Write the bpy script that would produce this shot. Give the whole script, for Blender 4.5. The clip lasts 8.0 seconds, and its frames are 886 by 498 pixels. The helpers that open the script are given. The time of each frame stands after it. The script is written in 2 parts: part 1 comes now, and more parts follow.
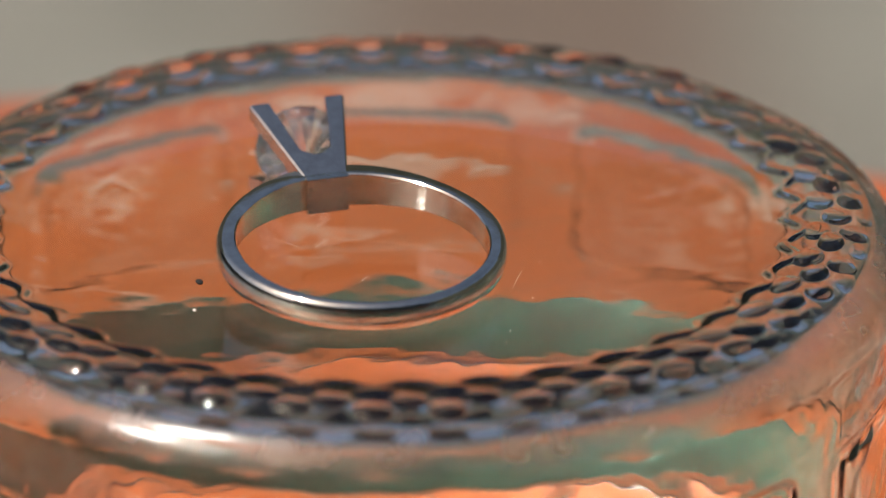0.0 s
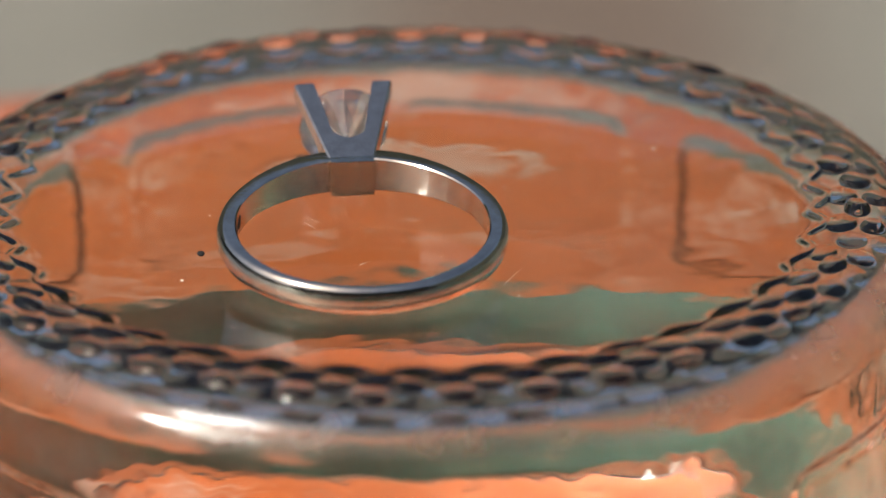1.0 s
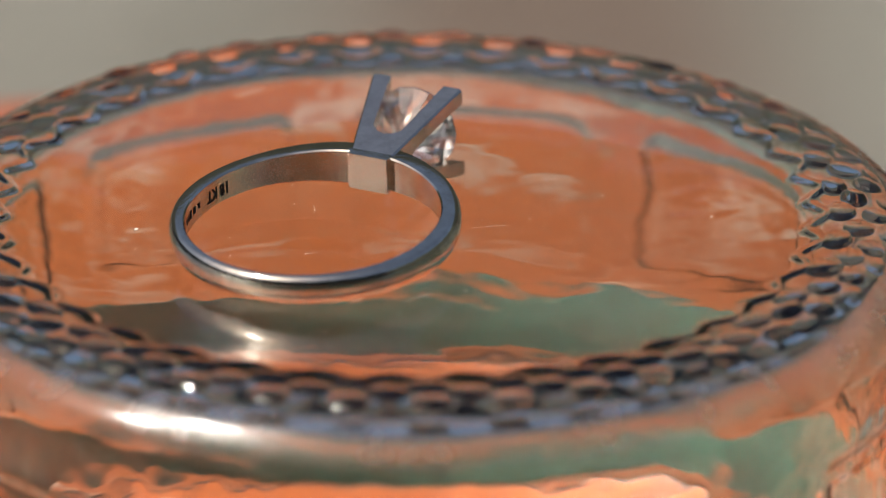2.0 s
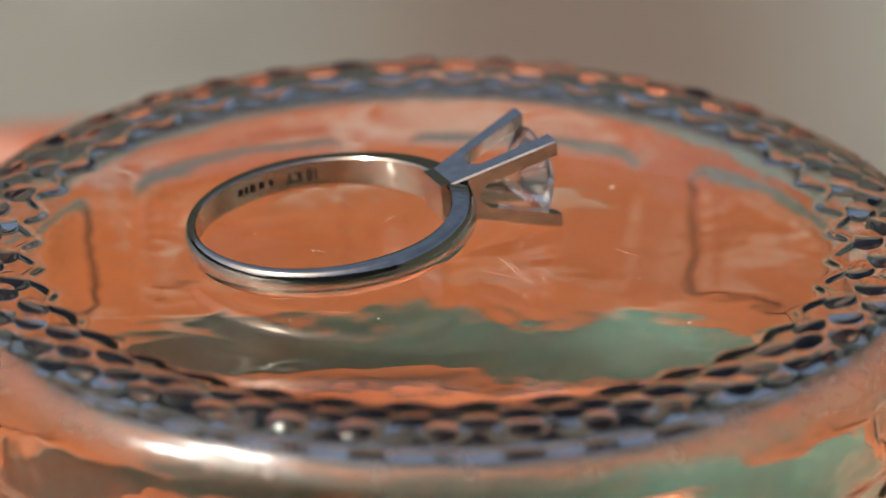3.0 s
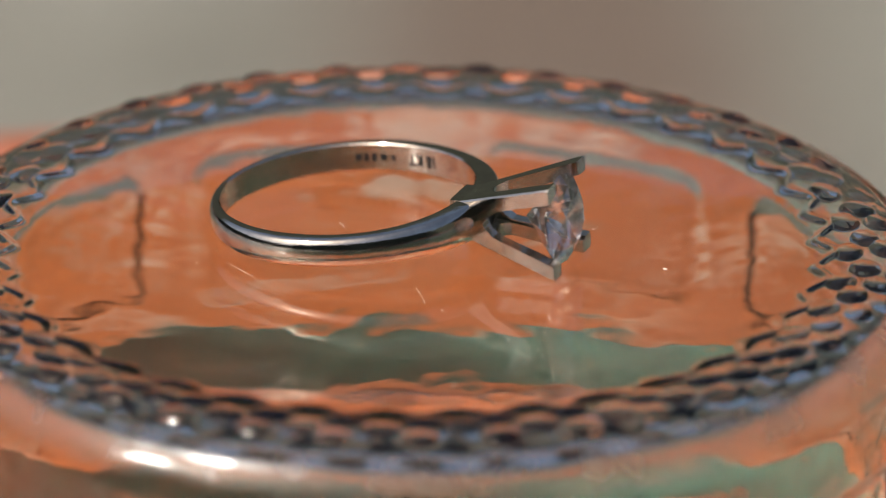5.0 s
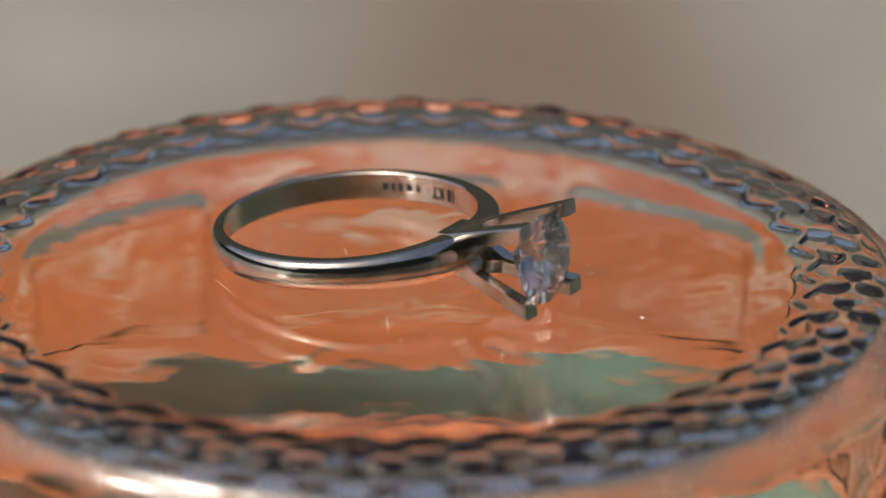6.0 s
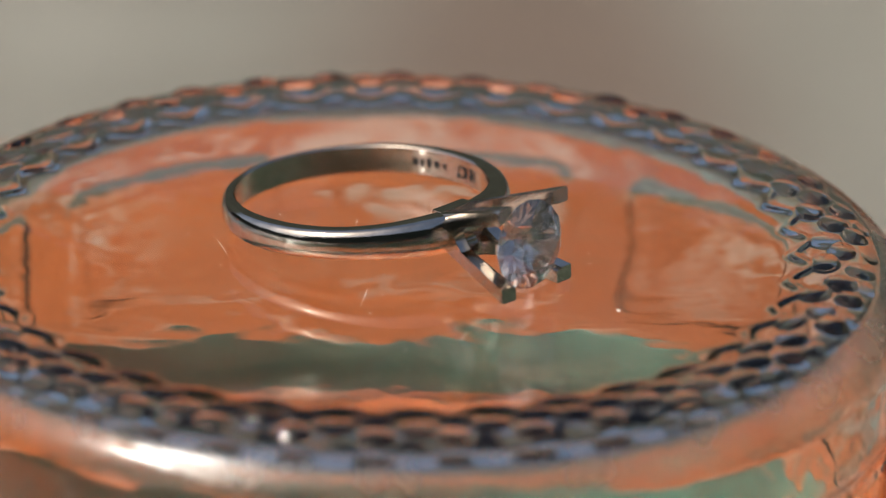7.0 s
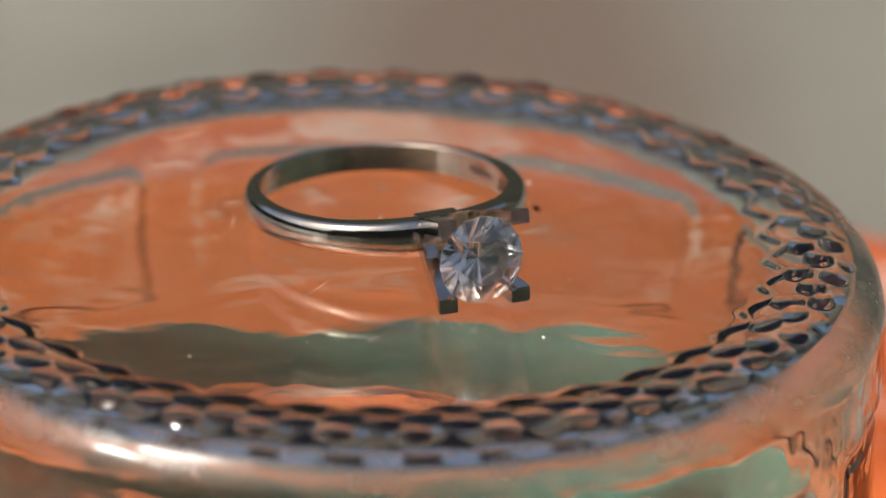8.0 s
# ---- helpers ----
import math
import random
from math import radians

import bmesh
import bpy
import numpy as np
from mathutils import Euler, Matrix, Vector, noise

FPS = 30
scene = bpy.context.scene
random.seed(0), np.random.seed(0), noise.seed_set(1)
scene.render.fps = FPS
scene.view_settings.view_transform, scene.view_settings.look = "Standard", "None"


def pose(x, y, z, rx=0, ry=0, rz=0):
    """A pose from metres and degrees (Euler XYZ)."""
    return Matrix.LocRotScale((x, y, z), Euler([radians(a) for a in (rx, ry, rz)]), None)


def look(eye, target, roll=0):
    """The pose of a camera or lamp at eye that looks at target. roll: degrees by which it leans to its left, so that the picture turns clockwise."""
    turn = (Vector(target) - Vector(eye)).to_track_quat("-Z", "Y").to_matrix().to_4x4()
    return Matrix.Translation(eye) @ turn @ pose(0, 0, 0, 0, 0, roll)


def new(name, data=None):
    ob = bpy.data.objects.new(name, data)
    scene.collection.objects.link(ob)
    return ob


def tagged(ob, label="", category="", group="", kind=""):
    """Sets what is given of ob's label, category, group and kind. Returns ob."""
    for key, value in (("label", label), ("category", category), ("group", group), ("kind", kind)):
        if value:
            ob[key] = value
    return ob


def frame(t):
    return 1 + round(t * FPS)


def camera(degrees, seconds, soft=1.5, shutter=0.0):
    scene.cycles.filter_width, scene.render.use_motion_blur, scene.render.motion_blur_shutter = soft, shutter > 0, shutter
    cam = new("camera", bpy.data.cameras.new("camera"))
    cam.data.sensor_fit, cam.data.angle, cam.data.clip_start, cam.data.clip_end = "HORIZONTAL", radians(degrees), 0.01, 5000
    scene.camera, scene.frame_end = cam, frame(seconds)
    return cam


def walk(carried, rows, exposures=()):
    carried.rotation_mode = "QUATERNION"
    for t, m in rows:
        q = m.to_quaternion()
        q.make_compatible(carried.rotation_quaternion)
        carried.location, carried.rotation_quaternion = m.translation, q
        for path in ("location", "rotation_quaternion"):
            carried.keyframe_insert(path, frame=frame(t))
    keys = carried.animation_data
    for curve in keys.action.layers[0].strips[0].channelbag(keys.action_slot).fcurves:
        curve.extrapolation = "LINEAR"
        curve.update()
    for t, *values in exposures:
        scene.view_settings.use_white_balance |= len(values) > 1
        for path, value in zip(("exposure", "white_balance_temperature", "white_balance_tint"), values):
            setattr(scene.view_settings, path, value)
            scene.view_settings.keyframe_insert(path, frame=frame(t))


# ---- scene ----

# ---------- camera ----------
TOP = 0.034          # height of the upturned jar's base above the table
cam = camera(7.850, 8.0, 0.85)
cam.data.dof.use_dof = True
cam.data.dof.focus_distance = 0.452
cam.data.dof.aperture_fstop = 23.0
walk(cam, [
    (0.0, look((0.00000, -0.41932, 0.21795), (0.00368, -0.00773, 0.03607), -0.239)),
    (0.5, look((0.00000, -0.41900, 0.21525), (0.00199, -0.00671, 0.03493), -0.061)),
    (1.0, look((0.00000, -0.41941, 0.21444), (0.00217, -0.00685, 0.03476), -0.364)),
    (1.5, look((0.00000, -0.41720, 0.21392), (0.00255, -0.00492, 0.03358), 0.013)),
    (1.7, look((0.00000, -0.41544, 0.21234), (0.00287, -0.00277, 0.03292), 0.407)),
    (2.8, look((0.00000, -0.42119, 0.21525), (0.00082, -0.00796, 0.03707), -0.154)),
    (3.0, look((0.00000, -0.41845, 0.21619), (0.00060, -0.00571, 0.03689), -0.026)),
    (3.5, look((0.00000, -0.41801, 0.21501), (0.00094, -0.00462, 0.03722), 0.180)),
    (4.0, look((0.00000, -0.41759, 0.21403), (0.00037, -0.00376, 0.03728), 0.400)),
    (4.5, look((0.00000, -0.41881, 0.21685), (0.00002, -0.00578, 0.03822), 0.934)),
    (4.7, look((0.00000, -0.41444, 0.21451), (0.00052, -0.00124, 0.03629), 0.454)),
    (5.8, look((0.00000, -0.41740, 0.21193), (0.00298, -0.00234, 0.03811), -0.222)),
    (6.0, look((0.00000, -0.41523, 0.20810), (0.00316, 0.00088, 0.03682), -0.066)),
    (6.5, look((0.00000, -0.41643, 0.20736), (0.00328, 0.00003, 0.03690), 0.159)),
    (7.0, look((0.00000, -0.41707, 0.20811), (0.00370, -0.00137, 0.03584), 0.903)),
    (7.5, look((0.00000, -0.41822, 0.20827), (0.00484, -0.00257, 0.03591), 0.796)),
    (8.0, look((0.00000, -0.42176, 0.21347), (0.00499, -0.00733, 0.03820), 1.347)),
])

# ---------- light ----------
SUN_FROM = Vector((-0.52, -0.30, 0.80)).normalized()
SUN_ELEVATION = math.asin(SUN_FROM.z)
world = bpy.data.worlds.new("sky")
scene.world = world
world.use_nodes = True
sky = world.node_tree.nodes.new("ShaderNodeTexSky")
sky.sky_type = "NISHITA"
sky.sun_disc = False
sky.dust_density = 5.0
sky.ozone_density = 0.5
sky.sun_elevation = SUN_ELEVATION
sky.sun_rotation = math.atan2(SUN_FROM.x, SUN_FROM.y)
back = world.node_tree.nodes["Background"]
back.inputs["Strength"].default_value = 0.108
world.node_tree.links.new(sky.outputs[0], back.inputs["Color"])
lamp = bpy.data.lights.new("sun", "SUN")
lamp.energy, lamp.angle, lamp.color = 4.3, radians(0.53), (1.0, 0.955, 0.90)
sun = new("sun", lamp)
sun.matrix_world = look(SUN_FROM * 5, (0, 0, 0))
scene.view_settings.exposure = 0.0


# ---------- materials ----------
def shader(name):
    m = bpy.data.materials.new(name)
    m.use_nodes = True
    return m, m.node_tree.nodes, m.node_tree.links, m.node_tree.nodes["Principled BSDF"]


def noise_node(nodes, links, scale, detail=5.0, rough=0.55, stretch=(1, 1, 1), distortion=0.0):
    co = nodes.new("ShaderNodeTexCoord")
    mp = nodes.new("ShaderNodeMapping")
    mp.inputs["Scale"].default_value = stretch
    n = nodes.new("ShaderNodeTexNoise")
    n.inputs["Scale"].default_value = scale
    n.inputs["Detail"].default_value = detail
    n.inputs["Roughness"].default_value = rough
    n.inputs["Distortion"].default_value = distortion
    links.new(co.outputs["Object"], mp.inputs["Vector"])
    links.new(mp.outputs["Vector"], n.inputs["Vector"])
    return n


def ramp_node(nodes, links, source, stops):
    r = nodes.new("ShaderNodeValToRGB")
    while len(r.color_ramp.elements) < len(stops):
        r.color_ramp.elements.new(0.5)
    for e, (at, c) in zip(r.color_ramp.elements, stops):
        e.position = at
        e.color = (*c, 1) if len(c) == 3 else c
    links.new(source, r.inputs[0])
    return r


def bump_node(nodes, links, source, bsdf, strength, distance):
    b = nodes.new("ShaderNodeBump")
    b.inputs["Strength"].default_value = strength
    b.inputs["Distance"].default_value = distance
    links.new(source, b.inputs["Height"])
    links.new(b.outputs[0], bsdf.inputs["Normal"])


def grey(v):
    return (v, v, v)


def make_glass():
    m, nodes, links, b = shader("jar_glass")
    b.inputs["Base Color"].default_value = (0.875, 0.97, 0.935, 1)
    b.inputs["Transmission Weight"].default_value = 1.0
    b.inputs["IOR"].default_value = 1.51
    n = noise_node(nodes, links, 900, 3)
    r = ramp_node(nodes, links, n.outputs[0], [(0.35, grey(0.012)), (0.8, grey(0.04))])
    # the outer edge of the base is worn dull
    co = nodes.new("ShaderNodeTexCoord")
    xyz = nodes.new("ShaderNodeSeparateXYZ")
    links.new(co.outputs["Object"], xyz.inputs[0])
    flat = nodes.new("ShaderNodeVectorMath")
    flat.operation = "MULTIPLY"
    flat.inputs[1].default_value = (1, 1, 0)
    links.new(co.outputs["Object"], flat.inputs[0])
    away = nodes.new("ShaderNodeVectorMath")
    away.operation = "LENGTH"
    links.new(flat.outputs[0], away.inputs[0])
    edge = nodes.new("ShaderNodeMapRange")
    edge.inputs["From Min"].default_value, edge.inputs["From Max"].default_value = 0.0265, 0.0285
    links.new(away.outputs["Value"], edge.inputs["Value"])
    low = nodes.new("ShaderNodeMapRange")
    low.inputs["From Min"].default_value, low.inputs["From Max"].default_value = -0.006, -0.0035
    links.new(xyz.outputs["Z"], low.inputs["Value"])
    worn = nodes.new("ShaderNodeMath")
    worn.operation = "MULTIPLY"
    links.new(edge.outputs[0], worn.inputs[0])
    links.new(low.outputs[0], worn.inputs[1])
    total = nodes.new("ShaderNodeMath")
    total.operation = "MULTIPLY_ADD"
    total.inputs[1].default_value = 0.015
    links.new(worn.outputs[0], total.inputs[0])
    links.new(r.outputs[0], total.inputs[2])
    # the bearing edge itself is ground matt in places
    lip = nodes.new("ShaderNodeMapRange")
    lip.inputs["From Min"].default_value, lip.inputs["From Max"].default_value = 0.0336, 0.0346
    links.new(away.outputs["Value"], lip.inputs["Value"])
    crest = nodes.new("ShaderNodeMapRange")
    crest.inputs["From Min"].default_value, crest.inputs["From Max"].default_value = -0.0025, -0.0008
    links.new(xyz.outputs["Z"], crest.inputs["Value"])
    scuff = nodes.new("ShaderNodeMath")
    scuff.operation = "MULTIPLY"
    links.new(lip.outputs[0], scuff.inputs[0])
    links.new(crest.outputs[0], scuff.inputs[1])
    patchy = ramp_node(nodes, links, noise_node(nodes, links, 260, 4, 0.6).outputs[0], [(0.3, grey(0.10)), (0.7, grey(0.30))])
    matt = nodes.new("ShaderNodeMath")
    matt.operation = "MULTIPLY_ADD"
    links.new(scuff.outputs[0], matt.inputs[0])
    links.new(patchy.outputs[0], matt.inputs[1])
    links.new(total.outputs[0], matt.inputs[2])
    links.new(matt.outputs[0], b.inputs["Roughness"])
    w = noise_node(nodes, links, 110, 2, distortion=0.6)
    bump_node(nodes, links, w.outputs[0], b, 0.035, 0.0006)
    return m


def make_metal():
    m, nodes, links, b = shader("white_gold")
    b.inputs["Metallic"].default_value = 1.0
    n = noise_node(nodes, links, 700, 6, 0.6)
    c = ramp_node(nodes, links, n.outputs[0], [(0.3, (0.51, 0.47, 0.42)), (0.7, (0.66, 0.615, 0.55))])
    links.new(c.outputs[0], b.inputs["Base Color"])
    s = noise_node(nodes, links, 500, 8, 0.7, (1, 1, 4))
    r = ramp_node(nodes, links, s.outputs[0], [(0.3, grey(0.03)), (0.75, grey(0.15))])
    links.new(r.outputs[0], b.inputs["Roughness"])
    fine = noise_node(nodes, links, 3500, 3, 0.6, (1, 1, 3))
    bump_node(nodes, links, fine.outputs[0], b, 0.16, 0.00006)
    return m


def make_stone():
    m, nodes, links, b = shader("diamond")
    b.inputs["Base Color"].default_value = (0.99, 0.99, 0.97, 1)
    b.inputs["Transmission Weight"].default_value = 1.0
    b.inputs["IOR"].default_value = 2.2
    n = noise_node(nodes, links, 800, 4)
    r = ramp_node(nodes, links, n.outputs[0], [(0.35, grey(0.06)), (0.7, grey(0.18))])
    links.new(r.outputs[0], b.inputs["Roughness"])
    return m


def make_terracotta():
    m, nodes, links, b = shader("orange_tabletop")
    n = noise_node(nodes, links, 24, 5, 0.55, (0.8, 1.3, 1), 1.0)
    c = ramp_node(nodes, links, n.outputs[0], [(0.3, (0.32, 0.056, 0.009)), (0.6, (0.50, 0.10, 0.017))])
    # pale streaks put light thrown through the jar into the colour; grey patches
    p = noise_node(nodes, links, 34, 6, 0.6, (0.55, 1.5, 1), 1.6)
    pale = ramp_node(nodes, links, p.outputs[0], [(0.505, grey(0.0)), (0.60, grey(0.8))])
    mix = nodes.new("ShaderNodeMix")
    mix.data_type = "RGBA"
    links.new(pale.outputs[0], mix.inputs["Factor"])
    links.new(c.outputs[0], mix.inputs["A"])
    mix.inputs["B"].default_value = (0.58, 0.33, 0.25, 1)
    g = noise_node(nodes, links, 21, 5, 0.6, (0.7, 1.4, 3.0), 1.4)
    grey_mask = ramp_node(nodes, links, g.outputs[0], [(0.57, grey(0.0)), (0.65, grey(0.75))])
    grey_mix = nodes.new("ShaderNodeMix")
    grey_mix.data_type = "RGBA"
    links.new(grey_mask.outputs[0], grey_mix.inputs["Factor"])
    links.new(mix.outputs["Result"], grey_mix.inputs["A"])
    grey_mix.inputs["B"].default_value = (0.17, 0.13, 0.10, 1)
    links.new(grey_mix.outputs["Result"], b.inputs["Base Color"])
    b.inputs["Roughness"].default_value = 0.55
    f = noise_node(nodes, links, 900, 6, 0.6)
    bump_node(nodes, links, f.outputs[0], b, 0.25, 0.0006)
    return m


def make_ground():
    m, nodes, links, b = shader("bare_ground")
    n = noise_node(nodes, links, 9, 4, 0.55)
    c = ramp_node(nodes, links, n.outputs[0], [(0.3, (0.19, 0.178, 0.145)), (0.7, (0.325, 0.315, 0.268))])
    co = nodes.new("ShaderNodeTexCoord")
    mp = nodes.new("ShaderNodeMapping")
    mp.inputs["Location"].default_value = (-0.055 / 0.12, -1.90 / 0.55, 0)
    mp.inputs["Scale"].default_value = (1 / 0.12, 1 / 0.55, 0)
    links.new(co.outputs["Object"], mp.inputs["Vector"])
    g = nodes.new("ShaderNodeTexGradient")
    g.gradient_type = "SPHERICAL"
    links.new(mp.outputs["Vector"], g.inputs["Vector"])
    r = ramp_node(nodes, links, g.outputs["Fac"], [(0.0, grey(0.0)), (0.6, grey(1.0))])
    # bare soil begins farther off
    xyz = nodes.new("ShaderNodeSeparateXYZ")
    links.new(co.outputs["Object"], xyz.inputs[0])
    far = nodes.new("ShaderNodeMapRange")
    far.inputs["From Min"].default_value, far.inputs["From Max"].default_value = 2.12, 2.35
    links.new(xyz.outputs["Y"], far.inputs["Value"])
    soil = nodes.new("ShaderNodeMath")
    soil.operation = "MAXIMUM"
    links.new(r.outputs[0], soil.inputs[0])
    links.new(far.outputs[0], soil.inputs[1])
    mix = nodes.new("ShaderNodeMix")
    mix.data_type = "RGBA"
    links.new(soil.outputs[0], mix.inputs["Factor"])
    links.new(c.outputs[0], mix.inputs["A"])
    mix.inputs["B"].default_value = (0.165, 0.122, 0.092, 1)
    links.new(mix.outputs["Result"], b.inputs["Base Color"])
    b.inputs["Roughness"].default_value = 0.9
    f = noise_node(nodes, links, 60, 8, 0.7)
    bump_node(nodes, links, f.outputs[0], b, 0.6, 0.02)
    return m


def make_plain(name, low, high, scale, rough, relief=0.3):
    m, nodes, links, b = shader(name)
    n = noise_node(nodes, links, scale, 6, 0.6)
    c = ramp_node(nodes, links, n.outputs[0], [(0.3, low), (0.7, high)])
    links.new(c.outputs[0], b.inputs["Base Color"])
    b.inputs["Roughness"].default_value = rough
    bump_node(nodes, links, n.outputs[0], b, relief, 0.3 / scale)
    return m


GLASS, METAL, STONE = make_glass(), make_metal(), make_stone()
ORANGE, GROUND = make_terracotta(), make_ground()
BAND_TINT = make_plain("green_band_tint", (0.012, 0.042, 0.033), (0.030, 0.095, 0.074), 120, 0.6)
DUST = make_plain("pale_dust", (0.6, 0.57, 0.52), (0.8, 0.78, 0.72), 900, 0.9)
UNSEEN_LAWN = make_plain("unseen_lawn_green", (0.040, 0.050, 0.036), (0.08, 0.095, 0.070), 40, 0.9)
UNSEEN_WALL = make_plain("unseen_wall_green", (0.035, 0.042, 0.033), (0.08, 0.092, 0.07), 3.0, 0.9)
ENGRAVED = make_plain("blackened_engraving", (0.004, 0.0037, 0.0034), (0.012, 0.011, 0.01), 900, 0.95)


# ---------- mesh helpers ----------
def mesh_object(name, bm, material, smooth=True):
    bmesh.ops.recalc_face_normals(bm, faces=bm.faces[:])
    me = bpy.data.meshes.new(name)
    bm.to_mesh(me)
    bm.free()
    me.materials.append(material)
    if smooth:
        me.shade_smooth()
    return new(name, me)


def part(name, bm, material, parent, label="", smooth=True):
    ob = mesh_object(name, bm, material, smooth)
    ob.parent = parent
    if label:
        tagged(ob, label)
    return ob


def sharpen(ob, angle=35):
    ob.data.set_sharp_from_angle(angle=radians(angle))
    return ob


def grid_mesh(name, rings, material):
    """A closed surface from rings of equal length, as one mesh."""
    count = len(rings[0])
    verts = [v for ring in rings for v in ring]
    faces = []
    for i in range(len(rings) - 1):
        for j in range(count):
            k = (j + 1) % count
            faces.append((i * count + j, i * count + k, (i + 1) * count + k, (i + 1) * count + j))
    me = bpy.data.meshes.new(name)
    me.from_pydata(verts, [], faces)
    me.materials.append(material)
    me.shade_smooth()
    return me


# ---------- setting ----------
def build_ground():
    bm = bmesh.new()
    bmesh.ops.create_grid(bm, x_segments=40, y_segments=40, size=60)
    ob = mesh_object("ground", bm, GROUND)
    ob.location = (0, 0, -0.72)
    tagged(ob, "bare grey and brown garden ground, dry and sunlit", "ground", kind="structure")


def build_unseen_lawn():
    # unseen lawn, added so that ring and jar rim reflect something dark
    bm = bmesh.new()
    bmesh.ops.create_grid(bm, x_segments=60, y_segments=60, size=0.5)
    for v in bm.verts:
        v.co.x *= 9.9
        v.co.y *= 5.1
        v.co.z = 0.012 + 0.008 * noise.noise((v.co.x * 3, v.co.y * 3, 0))
    ob = mesh_object("lawn", bm, UNSEEN_LAWN)
    ob.location = (0, -1.35, -0.72)
    tagged(ob, "unseen short dark green lawn added beside the bare ground to darken reflections", "lawn", kind="structure")


def build_unseen_walls():
    """Plain dark walls added around, well outside the view, to darken the reflections."""
    for name, x, y, wide, deep, high in (("unseen_wall_north", 0, 5.0, 10.4, 0.2, 3.6), ("unseen_wall_south", 0, -4.0, 10.4, 0.2, 3.6),
                                         ("unseen_wall_east", 5.1, 0.5, 0.2, 8.8, 3.0), ("unseen_wall_west", -5.1, 0.5, 0.2, 8.8, 2.4)):
        bm = bmesh.new()
        bmesh.ops.create_cube(bm, size=1, matrix=Matrix.Translation((x, y, high / 2 - 0.72)) @ Matrix.Diagonal((wide, deep, high, 1)))
        tagged(mesh_object(name, bm, UNSEEN_WALL, False), "unseen plain dark green wall added to darken reflections", "wall", kind="structure")


def build_table():
    """Small eight-sided stand; one blunt corner lies just behind the jar."""
    table = tagged(new("plant_stand"), "eight-sided stand, orange painted top in full sun, light streaks put into its colour", "plant stand")
    span, first = 0.108, 78.5
    bm = bmesh.new()
    ring_low = [bm.verts.new((span * math.cos(radians(first + 45 * k)), span * math.sin(radians(first + 45 * k)), -0.028)) for k in range(8)]
    ring_top = [bm.verts.new((v.co.x, v.co.y, 0.0)) for v in ring_low]
    bm.faces.new(ring_top)
    bm.faces.new(ring_low[::-1])
    for k in range(8):
        n = (k + 1) % 8
        bm.faces.new((ring_low[k], ring_low[n], ring_top[n], ring_top[k]))
    upright = [e for e in bm.edges if abs(e.verts[0].co.z - e.verts[1].co.z) > 0.01]
    bmesh.ops.bevel(bm, geom=upright, offset=0.008, segments=6, affect="EDGES", profile=0.5)
    rim = [e for e in bm.edges if abs(e.verts[0].co.z - e.verts[1].co.z) < 0.001]
    bmesh.ops.bevel(bm, geom=rim, offset=0.004, segments=4, affect="EDGES", profile=0.5)
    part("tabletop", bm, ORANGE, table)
    for k in range(4):
        a = radians(first + 22.5 + 90 * k)
        leg = bmesh.new()
        bmesh.ops.create_cone(leg, cap_ends=True, segments=20, radius1=0.010, radius2=0.014, depth=0.692,
                              matrix=Matrix.Translation((0.072 * math.cos(a), 0.072 * math.sin(a), -0.028 - 0.346)))
        part("leg", leg, ORANGE, table)
    table.location = (-0.0175, 0.0112, 0)


# ---------- jar ----------
CELLS = 38
PANELS = 10


def bead(dr, dphi, r, wide, high, height):
    d = math.hypot(dr / wide, dphi * r / high)
    return height * (1 - d * d) ** 0.65 if d < 1 else 0.0


def knurl(r, phi):
    """Relief of the stippled bearing ring, in mm: a scalloped inner ridge and three rows of drops."""
    if r < 27.2 or r > 34.6:
        return 0.0
    step = math.tau / CELLS
    cell = math.floor(phi / step)
    wob = noise.noise((math.cos(phi) * 2.3, math.sin(phi) * 2.3, 4.0))
    strength = min(1.0, max(0.25, 1.0 + 1.2 * wob))
    wave = 28.75 + 0.55 * math.cos(phi * CELLS) + 0.25 * wob
    h = 0.17 * math.exp(-((r - wave) / 0.42) ** 2)
    for k in (cell - 1, cell, cell + 1, cell + 2):
        for shift, rad, wide, high, top in ((0.0, 30.4, 1.05, 1.6, 0.34), (0.5, 31.6, 1.05, 1.5, 0.38),
                                            (0.0, 32.8, 0.95, 1.3, 0.34), (0.5, 33.6, 0.6, 1.2, 0.09)):
            lot = k % CELLS
            jitter = noise.noise((lot * 3.1, rad, shift * 7)) * 0.30
            slip = noise.noise((rad * 1.7, lot * 2.3, 5.0)) * 0.20
            full = top * (0.95 + 0.55 * noise.noise((lot * 1.9, 3.0, rad)))
            h = max(h, bead(r - rad - jitter, phi - (k + shift + slip) * step, r, wide * (1 + jitter), high * (1 + 0.8 * slip), full))
    return h * strength


def plateau(d, edge):
    """0 outside, 1 well inside, eased over the width of the edge."""
    u = min(1.0, max(0.0, d / edge))
    return u * u * (3 - 2 * u)


def base_height(r):
    """Height of the outer base above its flat middle, mm: a shallow dish up to the bearing ring."""
    rise = min(1.0, max(0.0, (r - 16.0) / 12.6))
    crown = 0.18 * math.sin(math.pi * min(1.0, max(0.0, (r - 28.6) / 5.0)))
    return 1.5 * rise * rise + crown - 0.5 * (max(0.0, r - 32.6) / 1.6) ** 2


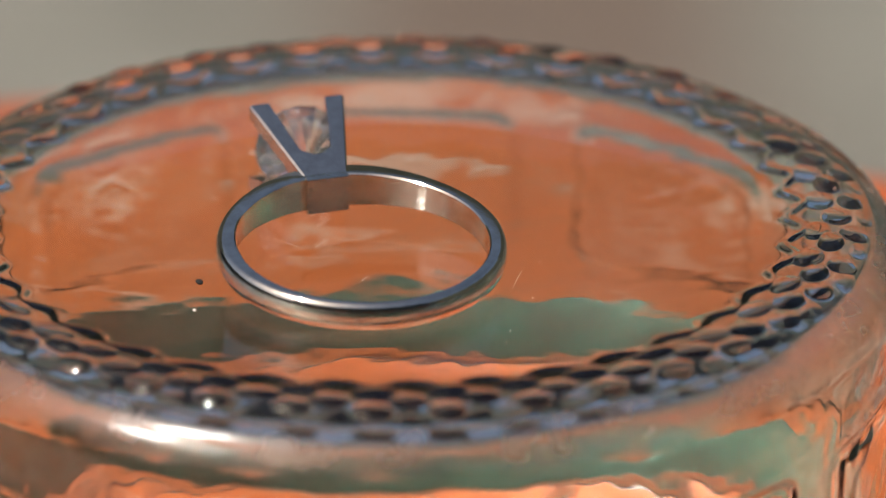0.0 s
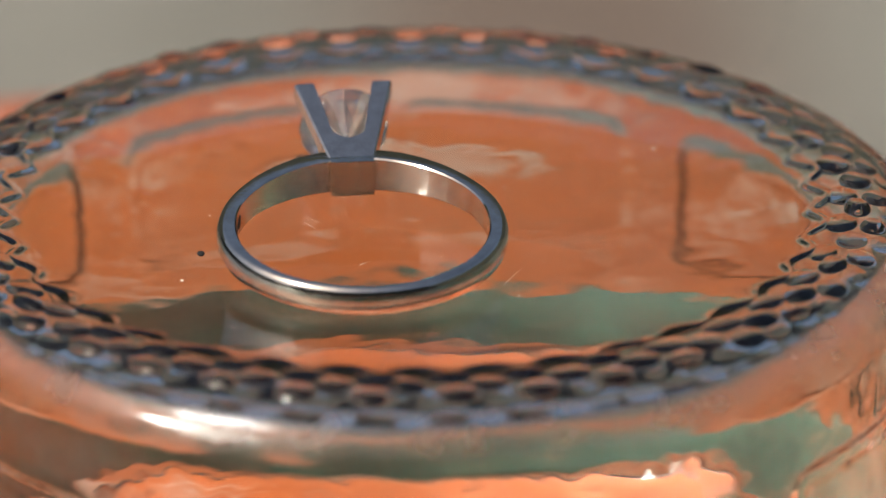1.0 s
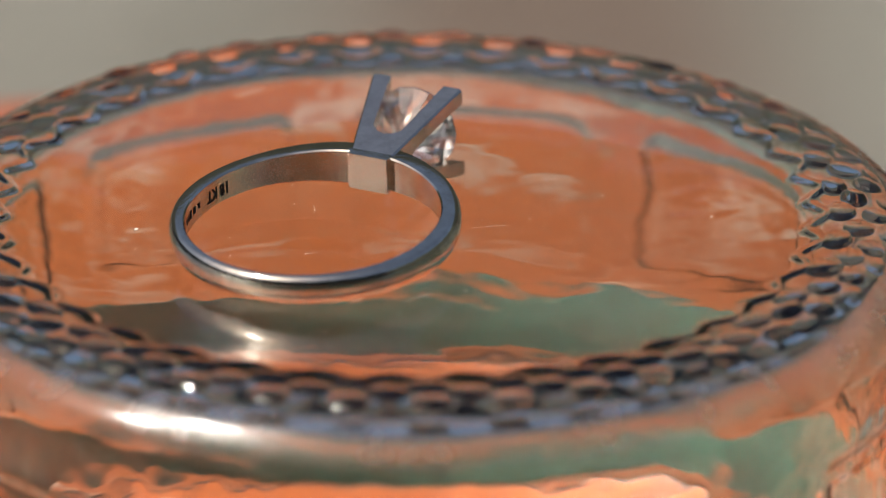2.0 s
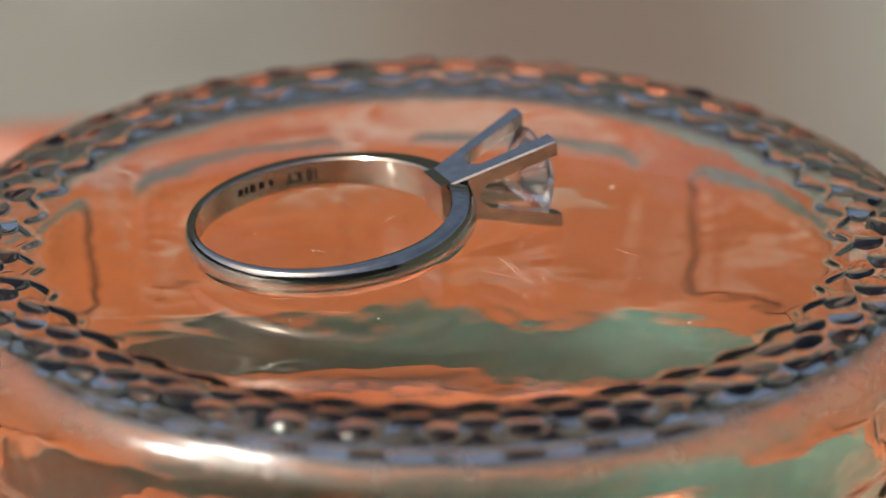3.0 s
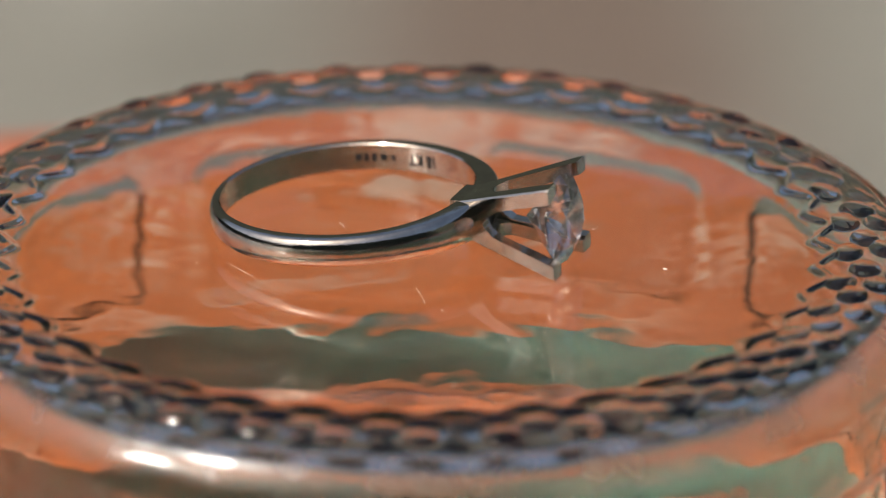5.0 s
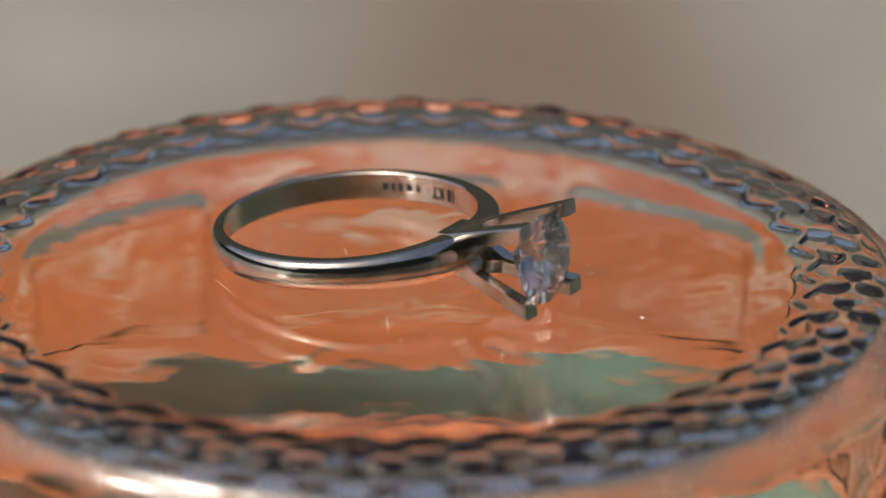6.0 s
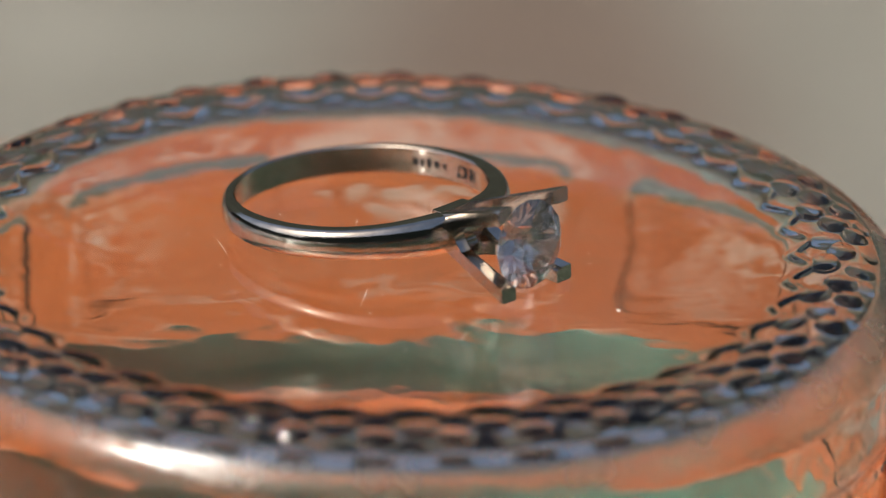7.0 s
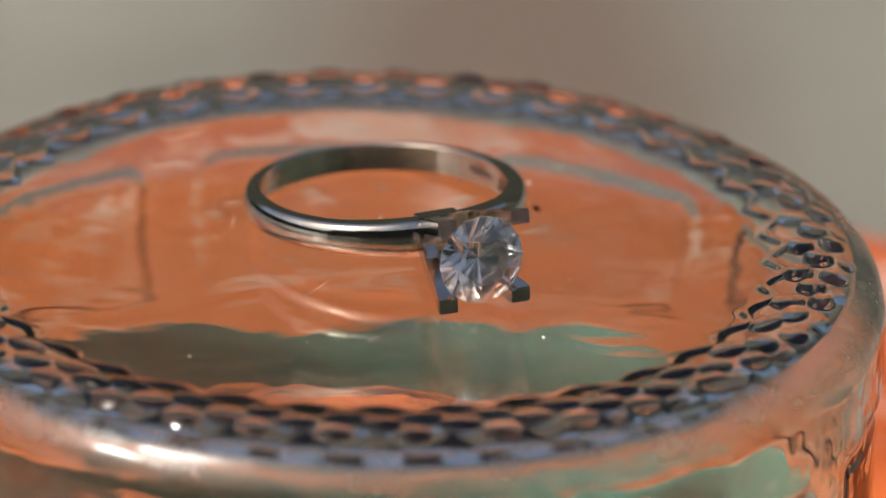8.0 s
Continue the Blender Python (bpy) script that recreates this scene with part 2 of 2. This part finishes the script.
def build_jar():
    seg = 1440
    profile = [(r, base_height(r)) for r in list(np.linspace(0.4, 27.0, 30)) + list(np.linspace(27.2, 34.2, 64))]
    z0, first = profile[-1][1], 0.28
    for a in np.linspace(first, math.pi / 2, 15)[1:]:  # heel
        profile.append((34.2 + 2.4 * (math.sin(a) - math.sin(first)) / (1 - math.sin(first)), z0 - 3.4 * (math.cos(first) - math.cos(a))))
    rings = []
    for r, z in profile:
        rings.append([])
        for j in range(seg):
            phi = j * math.tau / seg
            c, s_ = math.cos(phi), math.sin(phi)
            soft = 0.10 * noise.noise((c * 7, s_ * 7, z * 0.4)) + 0.02 * noise.noise((c * 24, s_ * 24, z * 1.2)) if r > 34.2 else 0.0
            rings[-1].append(((r + soft) * c / 1000, (r + soft) * s_ / 1000, (z + knurl(r, phi)) / 1000))
    # straight body with framed panels, and back up inside
    outer = [(36.6, z) for z in np.linspace(-2.9, -20.4, 58)] + [(36.6, -22.0), (36.6, -25), (36.6, -33.4), (36.3, -34.0), (35.3, -34.0)]
    inner = [(34.9, -33.4), (34.8, -25), (34.8, -22), (34.8, -18), (34.85, -14), (34.9, -9.5), (34.9, -6.0), (34.9, -4.4)]
    for a in np.linspace(0, math.pi / 2, 18):
        inner.append((33.0 + 1.9 * math.cos(a), -0.95 - 2.6 * (1 - math.sin(a))))
    inner += [(r, base_height(r) - 2.4) for r in np.linspace(32.4, 0.4, 40)]
    for k, (r, z) in enumerate(outer + inner):
        ring = []
        inside = k >= len(outer)
        for j in range(seg):
            phi = j * math.tau / seg
            x, y = math.cos(phi), math.sin(phi)
            rr, zz = r, z
            if not inside and z > -20.5:         # sunk panels with rounded corners between upright ribs
                u = ((phi / math.tau * PANELS) % 1.0 - 0.5) * math.tau / PANELS * 36.6
                half_u, half_v, corner = 9.6, 5.8, 2.2
                du, dv = max(0.0, abs(u) - half_u + corner), max(0.0, abs(z + 13.2) - half_v + corner)
                deep = corner - math.hypot(du, dv)
                rr -= 0.34 * plateau(deep, 1.1) - 0.14 * plateau(deep - 1.6, 1.0)
                rr += 0.10 * noise.noise((x * 9, y * 9, z * 0.25)) + 0.03 * noise.noise((x * 26, y * 26, z * 0.7))
            if inside and z > -3 and r < 28:
                zz += 0.07 * noise.noise((x * r * 0.12, y * r * 0.12, 1.7)) + 0.014 * noise.noise((x * r * 0.5, y * r * 0.5, 9.0))
            elif inside:
                rr += 0.25 * noise.noise((x * 2.2, y * 2.2, z * 0.12))
            ring.append((rr * x / 1000, rr * y / 1000, zz / 1000))
        rings.append(ring)
    me = grid_mesh("jar_body", rings, GLASS)
    bm = bmesh.new()
    bm.from_mesh(me)
    bmesh.ops.holes_fill(bm, edges=[e for e in bm.edges if e.is_boundary], sides=0)
    bmesh.ops.recalc_face_normals(bm, faces=bm.faces[:])
    bm.to_mesh(me)
    bm.free()
    me.shade_smooth()
    jar = tagged(new("glass_jar"), "upturned clear greenish glass jar with a beaded base rim", "jar")
    body = new("jar_body", me)
    body.parent = jar
    body.visible_shadow = False
    # added band near the mouth: dark green of thick glass seen through the base
    bm = bmesh.new()
    count, loops = 180, []
    for r, z in ((37.1, -23.4), (37.3, -22.8), (37.8, -22.8), (38.0, -23.4), (38.0, -30.8), (37.8, -32.0), (37.3, -32.0), (37.1, -31.6)):
        loop = []
        for j in range(count):
            phi = j * math.tau / count
            rr = r + (0.12 * (j % 2) if r > 37.9 else 0)
            loop.append(bm.verts.new((rr * math.cos(phi) / 1000, rr * math.sin(phi) / 1000, z / 1000)))
        loops.append(loop)
    for a, b in zip(loops, loops[1:] + loops[:1]):
        for j in range(count):
            k = (j + 1) % count
            bm.faces.new((a[j], a[k], b[k], b[j]))
    for r, phi, size in ((15.8, 106, 0.34), (17.6, 18, 0.14), (21.5, -60, 0.12), (19.0, 118, 0.16)):
        dot = bmesh.new()
        bmesh.ops.create_icosphere(dot, subdivisions=2, radius=size / 1000, matrix=Matrix.Diagonal((1.3, 0.8, 0.35, 1)))
        speck = part("speck", dot, ENGRAVED if size > 0.25 else DUST, jar, "dark speck of dirt" if size > 0.25 else "pale grain of dust")
        speck.location = (r * math.cos(radians(phi)) / 1000, r * math.sin(radians(phi)) / 1000, 0.00006)
    # scattered fine dust and a few hair scratches on the base
    dice = random.Random(7)
    dust = bmesh.new()
    for _ in range(70):
        r, phi, size = 25 * math.sqrt(dice.random()), dice.random() * math.tau, dice.uniform(0.018, 0.05)
        bmesh.ops.create_icosphere(dust, subdivisions=1, radius=size / 1000,
                                   matrix=Matrix.Translation((r * math.cos(phi) / 1000, r * math.sin(phi) / 1000, 0.00002)))
    tagged(part("dust", dust, DUST, jar, "pale scattered dust grains"), kind="stuff")
    hair = bmesh.new()
    for _ in range(9):
        r, phi, long_, bend = dice.uniform(3, 23), dice.random() * math.tau, dice.uniform(0.8, 3.5), dice.uniform(-0.3, 0.3)
        turn = dice.random() * math.tau
        left, right = [], []
        for k in range(7):
            u = (k / 6 - 0.5) * long_
            px, py = u, bend * u * u / long_
            wide = 0.018 * (1 - abs(k - 3) / 3.2)
            for side, row in ((1, left), (-1, right)):
                qx, qy = px, py + side * wide
                row.append(hair.verts.new(((r * math.cos(phi) + qx * math.cos(turn) - qy * math.sin(turn)) / 1000,
                                           (r * math.sin(phi) + qx * math.sin(turn) + qy * math.cos(turn)) / 1000, 0.000012)))
        for k in range(6):
            hair.faces.new((left[k], right[k], right[k + 1], left[k + 1]))
    part("scratches", hair, DUST, jar, "fine pale hair scratches")
    sharpen(part("tint_band", bm, BAND_TINT, jar, "dark green band added for the tint of thick glass"), 30)
    return jar


# ---------- ring ----------
RING_TILT = 4.96
ENGRAVED_AT = 78


def build_ring():
    ring = tagged(new("solitaire_ring"), "white gold solitaire ring with a round diamond, lying flat", "ring")
    # band: flat sides and inside, rounded outside, shoulders that swell toward the head
    bm = bmesh.new()
    seg, sections = 220, []
    for j in range(seg):
        phi = j * math.tau / seg
        near = max(0.0, math.cos(phi)) ** 4
        close = math.exp(-((math.atan2(math.sin(phi), math.cos(phi))) / 0.30) ** 2)
        ro = 10.2 + 0.55 * near - 0.15 * close
        ri = 10.2 - 0.76 - 0.64 * min(1.0, max(0.0, 1.0 + math.cos(phi))) ** 0.8
        hw = 1.04 + 0.3 * near - 0.12 * math.exp(-((math.atan2(math.sin(phi), math.cos(phi))) / 0.15) ** 4)
        outline = [(ri, -hw + 0.1), (ri, hw - 0.1), (ri + 0.1, hw), (ro - 0.55, hw)]
        for a in np.linspace(15, 165, 9):
            outline.append((ro - 0.55 + 0.55 * math.sin(radians(a)), hw * math.cos(radians(a))))
        outline += [(ro - 0.55, -hw), (ri + 0.1, -hw)]
        sections.append([bm.verts.new((r * math.cos(phi) / 1000, r * math.sin(phi) / 1000, z / 1000)) for r, z in outline])
    for j in range(seg):
        a, b = sections[j], sections[(j + 1) % seg]
        for i in range(len(a)):
            k = (i + 1) % len(a)
            bm.faces.new((a[i], a[k], b[k], b[i]))
    sharpen(part("band", bm, METAL, ring), 30)

    # head: base block and four corner prongs that flare outward
    def half_y(x):
        return 1.56 + (3.52 - 1.56) * (x - 8.8) / 7.75

    def half_z(x):
        return 1.28 + (3.45 - 1.28) * (x - 8.8) / 7.75
    block = bmesh.new()
    for x, g in ((8.20, 0.0), (8.95, 0.0), (9.6, 0.02)):
        y, z = 1.54 - g, 1.36 - g
        for sy, sz in ((-1, -1), (1, -1), (1, 1), (-1, 1)):
            block.verts.new((x / 1000, sy * y / 1000, sz * z / 1000))
    block.verts.ensure_lookup_table()
    v = block.verts
    for i in (0, 4):
        for j in range(4):
            k = (j + 1) % 4
            block.faces.new((v[i + j], v[i + k], v[i + 4 + k], v[i + 4 + j]))
    block.faces.new((v[3], v[2], v[1], v[0]))
    block.faces.new((v[8], v[9], v[10], v[11]))
    bmesh.ops.bevel(block, geom=block.edges[:], offset=0.00003, segments=2, affect="EDGES")
    sharpen(part("head_base", block, METAL, ring, "small rectangular white gold base of the setting"), 20)
    thick = 0.95
    for sy in (-1, 1):
        for sz in (-1, 1):
            bm = bmesh.new()
            stations = [8.34, 8.82, 9.6, 10.3, 10.6, 10.8, 10.84, 10.92, 11.0, 11.05, 11.15, 11.3, 11.45, 11.6, 12.0, 12.4, 12.8, 13.8, 15.0, 16.3, 16.55]
            loops = []
            for x in stations:
                wy, wz = half_y(x), half_z(x)
                arm_y, arm_z = 1.1 + 0.06 * (x - 11.0), 1.12
                # plates meet at the middle below each rounded notch
                ay = max(0.0, wy - arm_y) * min(1.0, math.sqrt(max(0.0, x - 11.0) / 0.6))
                az = max(0.0, wz - arm_z) * min(1.0, math.sqrt(max(0.0, x - 10.8) / 0.8))
                t = min(thick, wz * 0.62)
                round_ = 0.12 if x < 16.4 else 0.2
                pts = [(ay, wz), (wy - round_, wz), (wy, wz - round_), (wy, az), (wy - t, az), (wy - t, wz - t), (ay, wz - t)]
                if ay > wy - t:
                    pts[6] = (ay, wz - t)
                    pts[5] = (max(wy - t, ay - 0.001), wz - t)
                loops.append([bm.verts.new((x / 1000, sy * a / 1000, sz * b / 1000)) for a, b in pts])
            for a, b in zip(loops, loops[1:]):
                for i in range(7):
                    k = (i + 1) % 7
                    bm.faces.new((a[i], a[k], b[k], b[i]))
            bm.faces.new(loops[0][::-1])
            bm.faces.new(loops[-1])
            sharpen(part("prong", bm, METAL, ring), 25)

    # engraved mark inside the band, upside down when the ring lies this way
    def on_band(u, v, deep=0.03):
        phi = radians(ENGRAVED_AT) - u / 8.73
        rr = 10.2 - 0.76 - 0.64 * min(1.0, max(0.0, 1.0 + math.cos(phi))) ** 0.8 - deep
        return (rr * math.cos(phi) / 1000, rr * math.sin(phi) / 1000, v / 1000)
    bm = bmesh.new()
    words = bpy.data.curves.new("hallmark", "FONT")
    words.offset = 0.03
    words.body, words.size, words.align_x, words.align_y = "18 KT", 1.0, "CENTER", "CENTER"
    carrier = bpy.data.objects.new("hallmark", words)
    flat = bpy.data.meshes.new_from_object(carrier)
    bm.from_mesh(flat)
    bpy.data.objects.remove(carrier)
    bmesh.ops.subdivide_edges(bm, edges=[e for e in bm.edges if e.calc_length() > 0.3], cuts=2)
    for v in bm.verts:
        v.co = on_band(-v.co.x * 0.95, -v.co.y * 1.25)
    part("hallmark", bm, ENGRAVED, ring, "blackened engraved hallmark inside the band", smooth=False)
    bm = bmesh.new()
    for u, wide, tall in ((-3.15, 0.42, 0.5), (-3.85, 0.34, 0.62), (-4.4, 0.3, 0.55), (-4.95, 0.42, 0.5), (-2.4, 0.3, 0.4)):
        cut = [bm.verts.new(on_band(u + a * wide / 2, b * tall / 2)) for a, b in ((-1, -1), (1, -1), (1, 1), (-1, 1))]
        bm.faces.new(cut)
    part("maker_mark", bm, ENGRAVED, ring, "row of worn unreadable stamped bars", smooth=False)

    # round brilliant, table outward along x
    bm = bmesh.new()
    n, girdle = 16, 3.2

    def circle(x, r, off=0.0, count=n):
        return [bm.verts.new((x / 1000, r * math.cos((i + off) * math.tau / count) / 1000, r * math.sin((i + off) * math.tau / count) / 1000)) for i in range(count)]
    table = circle(17.0, 1.75, 0.5, 8)
    star = circle(16.65, 2.45, 0, 8)
    top = circle(16.12, girdle)
    low = circle(15.98, girdle)
    pav = circle(14.4, 1.25, 0.5, 8)
    culet = bm.verts.new((13.3 / 1000, 0, 0))
    bm.faces.new(table)
    for i in range(8):
        k = (i + 1) % 8
        bm.faces.new((table[i - 1], table[i], star[i]))
        bm.faces.new((star[i], table[i], star[k], top[2 * i + 1]))
        bm.faces.new((star[i], top[2 * i + 1], top[2 * i]))
        bm.faces.new((star[i], top[2 * i], top[2 * i - 1]))
        bm.faces.new((low[2 * i], low[2 * i + 1], pav[i]))
        bm.faces.new((low[2 * i + 1], low[(2 * i + 2) % n], pav[i]))
        bm.faces.new((low[2 * i], pav[i], culet, pav[i - 1]))
    for i in range(n):
        bm.faces.new((top[i], top[(i + 1) % n], low[(i + 1) % n], low[i]))
    part("diamond", bm, STONE, ring, "round brilliant-cut clear diamond", smooth=False)
    return ring


build_ground()
build_unseen_lawn()
build_unseen_walls()
build_table()
jar = build_jar()
ring = build_ring()

# ---------- movement: the jar turns and carries the ring ----------
TURNS = [(0.0, 106.57), (0.5, 95.51), (1.0, 95.02), (1.5, 83.94), (1.7, 75.72), (2.8, 33.46), (3.0, 25.03), (3.5, 17.09), (4.0, 11.05), (4.5, -7.17), (4.7, -16.98), (5.8, -33.01), (6.0, -34.50), (6.5, -37.52), (7.0, -44.04), (7.5, -44.99), (8.0, -64.96)]
RING_AT = (-6.401, 3.999, 1.038 + 10.2 * math.sin(radians(RING_TILT)))


def turn_at(t):
    """Smooth turn of the jar, degrees, with slopes that never overshoot."""
    ts, vs = [a for a, _ in TURNS], [b for _, b in TURNS]
    d = [(vs[i + 1] - vs[i]) / (ts[i + 1] - ts[i]) for i in range(len(ts) - 1)]
    m = [d[0]] + [0 if d[i - 1] * d[i] <= 0 else 2 * d[i - 1] * d[i] / (d[i - 1] + d[i]) for i in range(1, len(d))] + [d[-1]]
    i = max(0, min(len(d) - 1, sum(1 for a in ts if a <= t) - 1))
    h = ts[i + 1] - ts[i]
    s = (t - ts[i]) / h
    return ((2 * s ** 3 - 3 * s ** 2 + 1) * vs[i] + (s ** 3 - 2 * s ** 2 + s) * h * m[i]
            + (-2 * s ** 3 + 3 * s ** 2) * vs[i + 1] + (s ** 3 - s ** 2) * h * m[i + 1])


def motions():
    rest = pose(RING_AT[0] / 1000, RING_AT[1] / 1000, RING_AT[2] / 1000, 0, -RING_TILT, 0)
    jar_rows, ring_rows = [], []
    for k in range(81):
        spin = pose(0, 0, TOP, 0, 0, turn_at(k / 10))
        jar_rows.append((k / 10, spin))
        ring_rows.append((k / 10, spin @ rest))
    walk(jar, jar_rows)
    walk(ring, ring_rows)


motions()
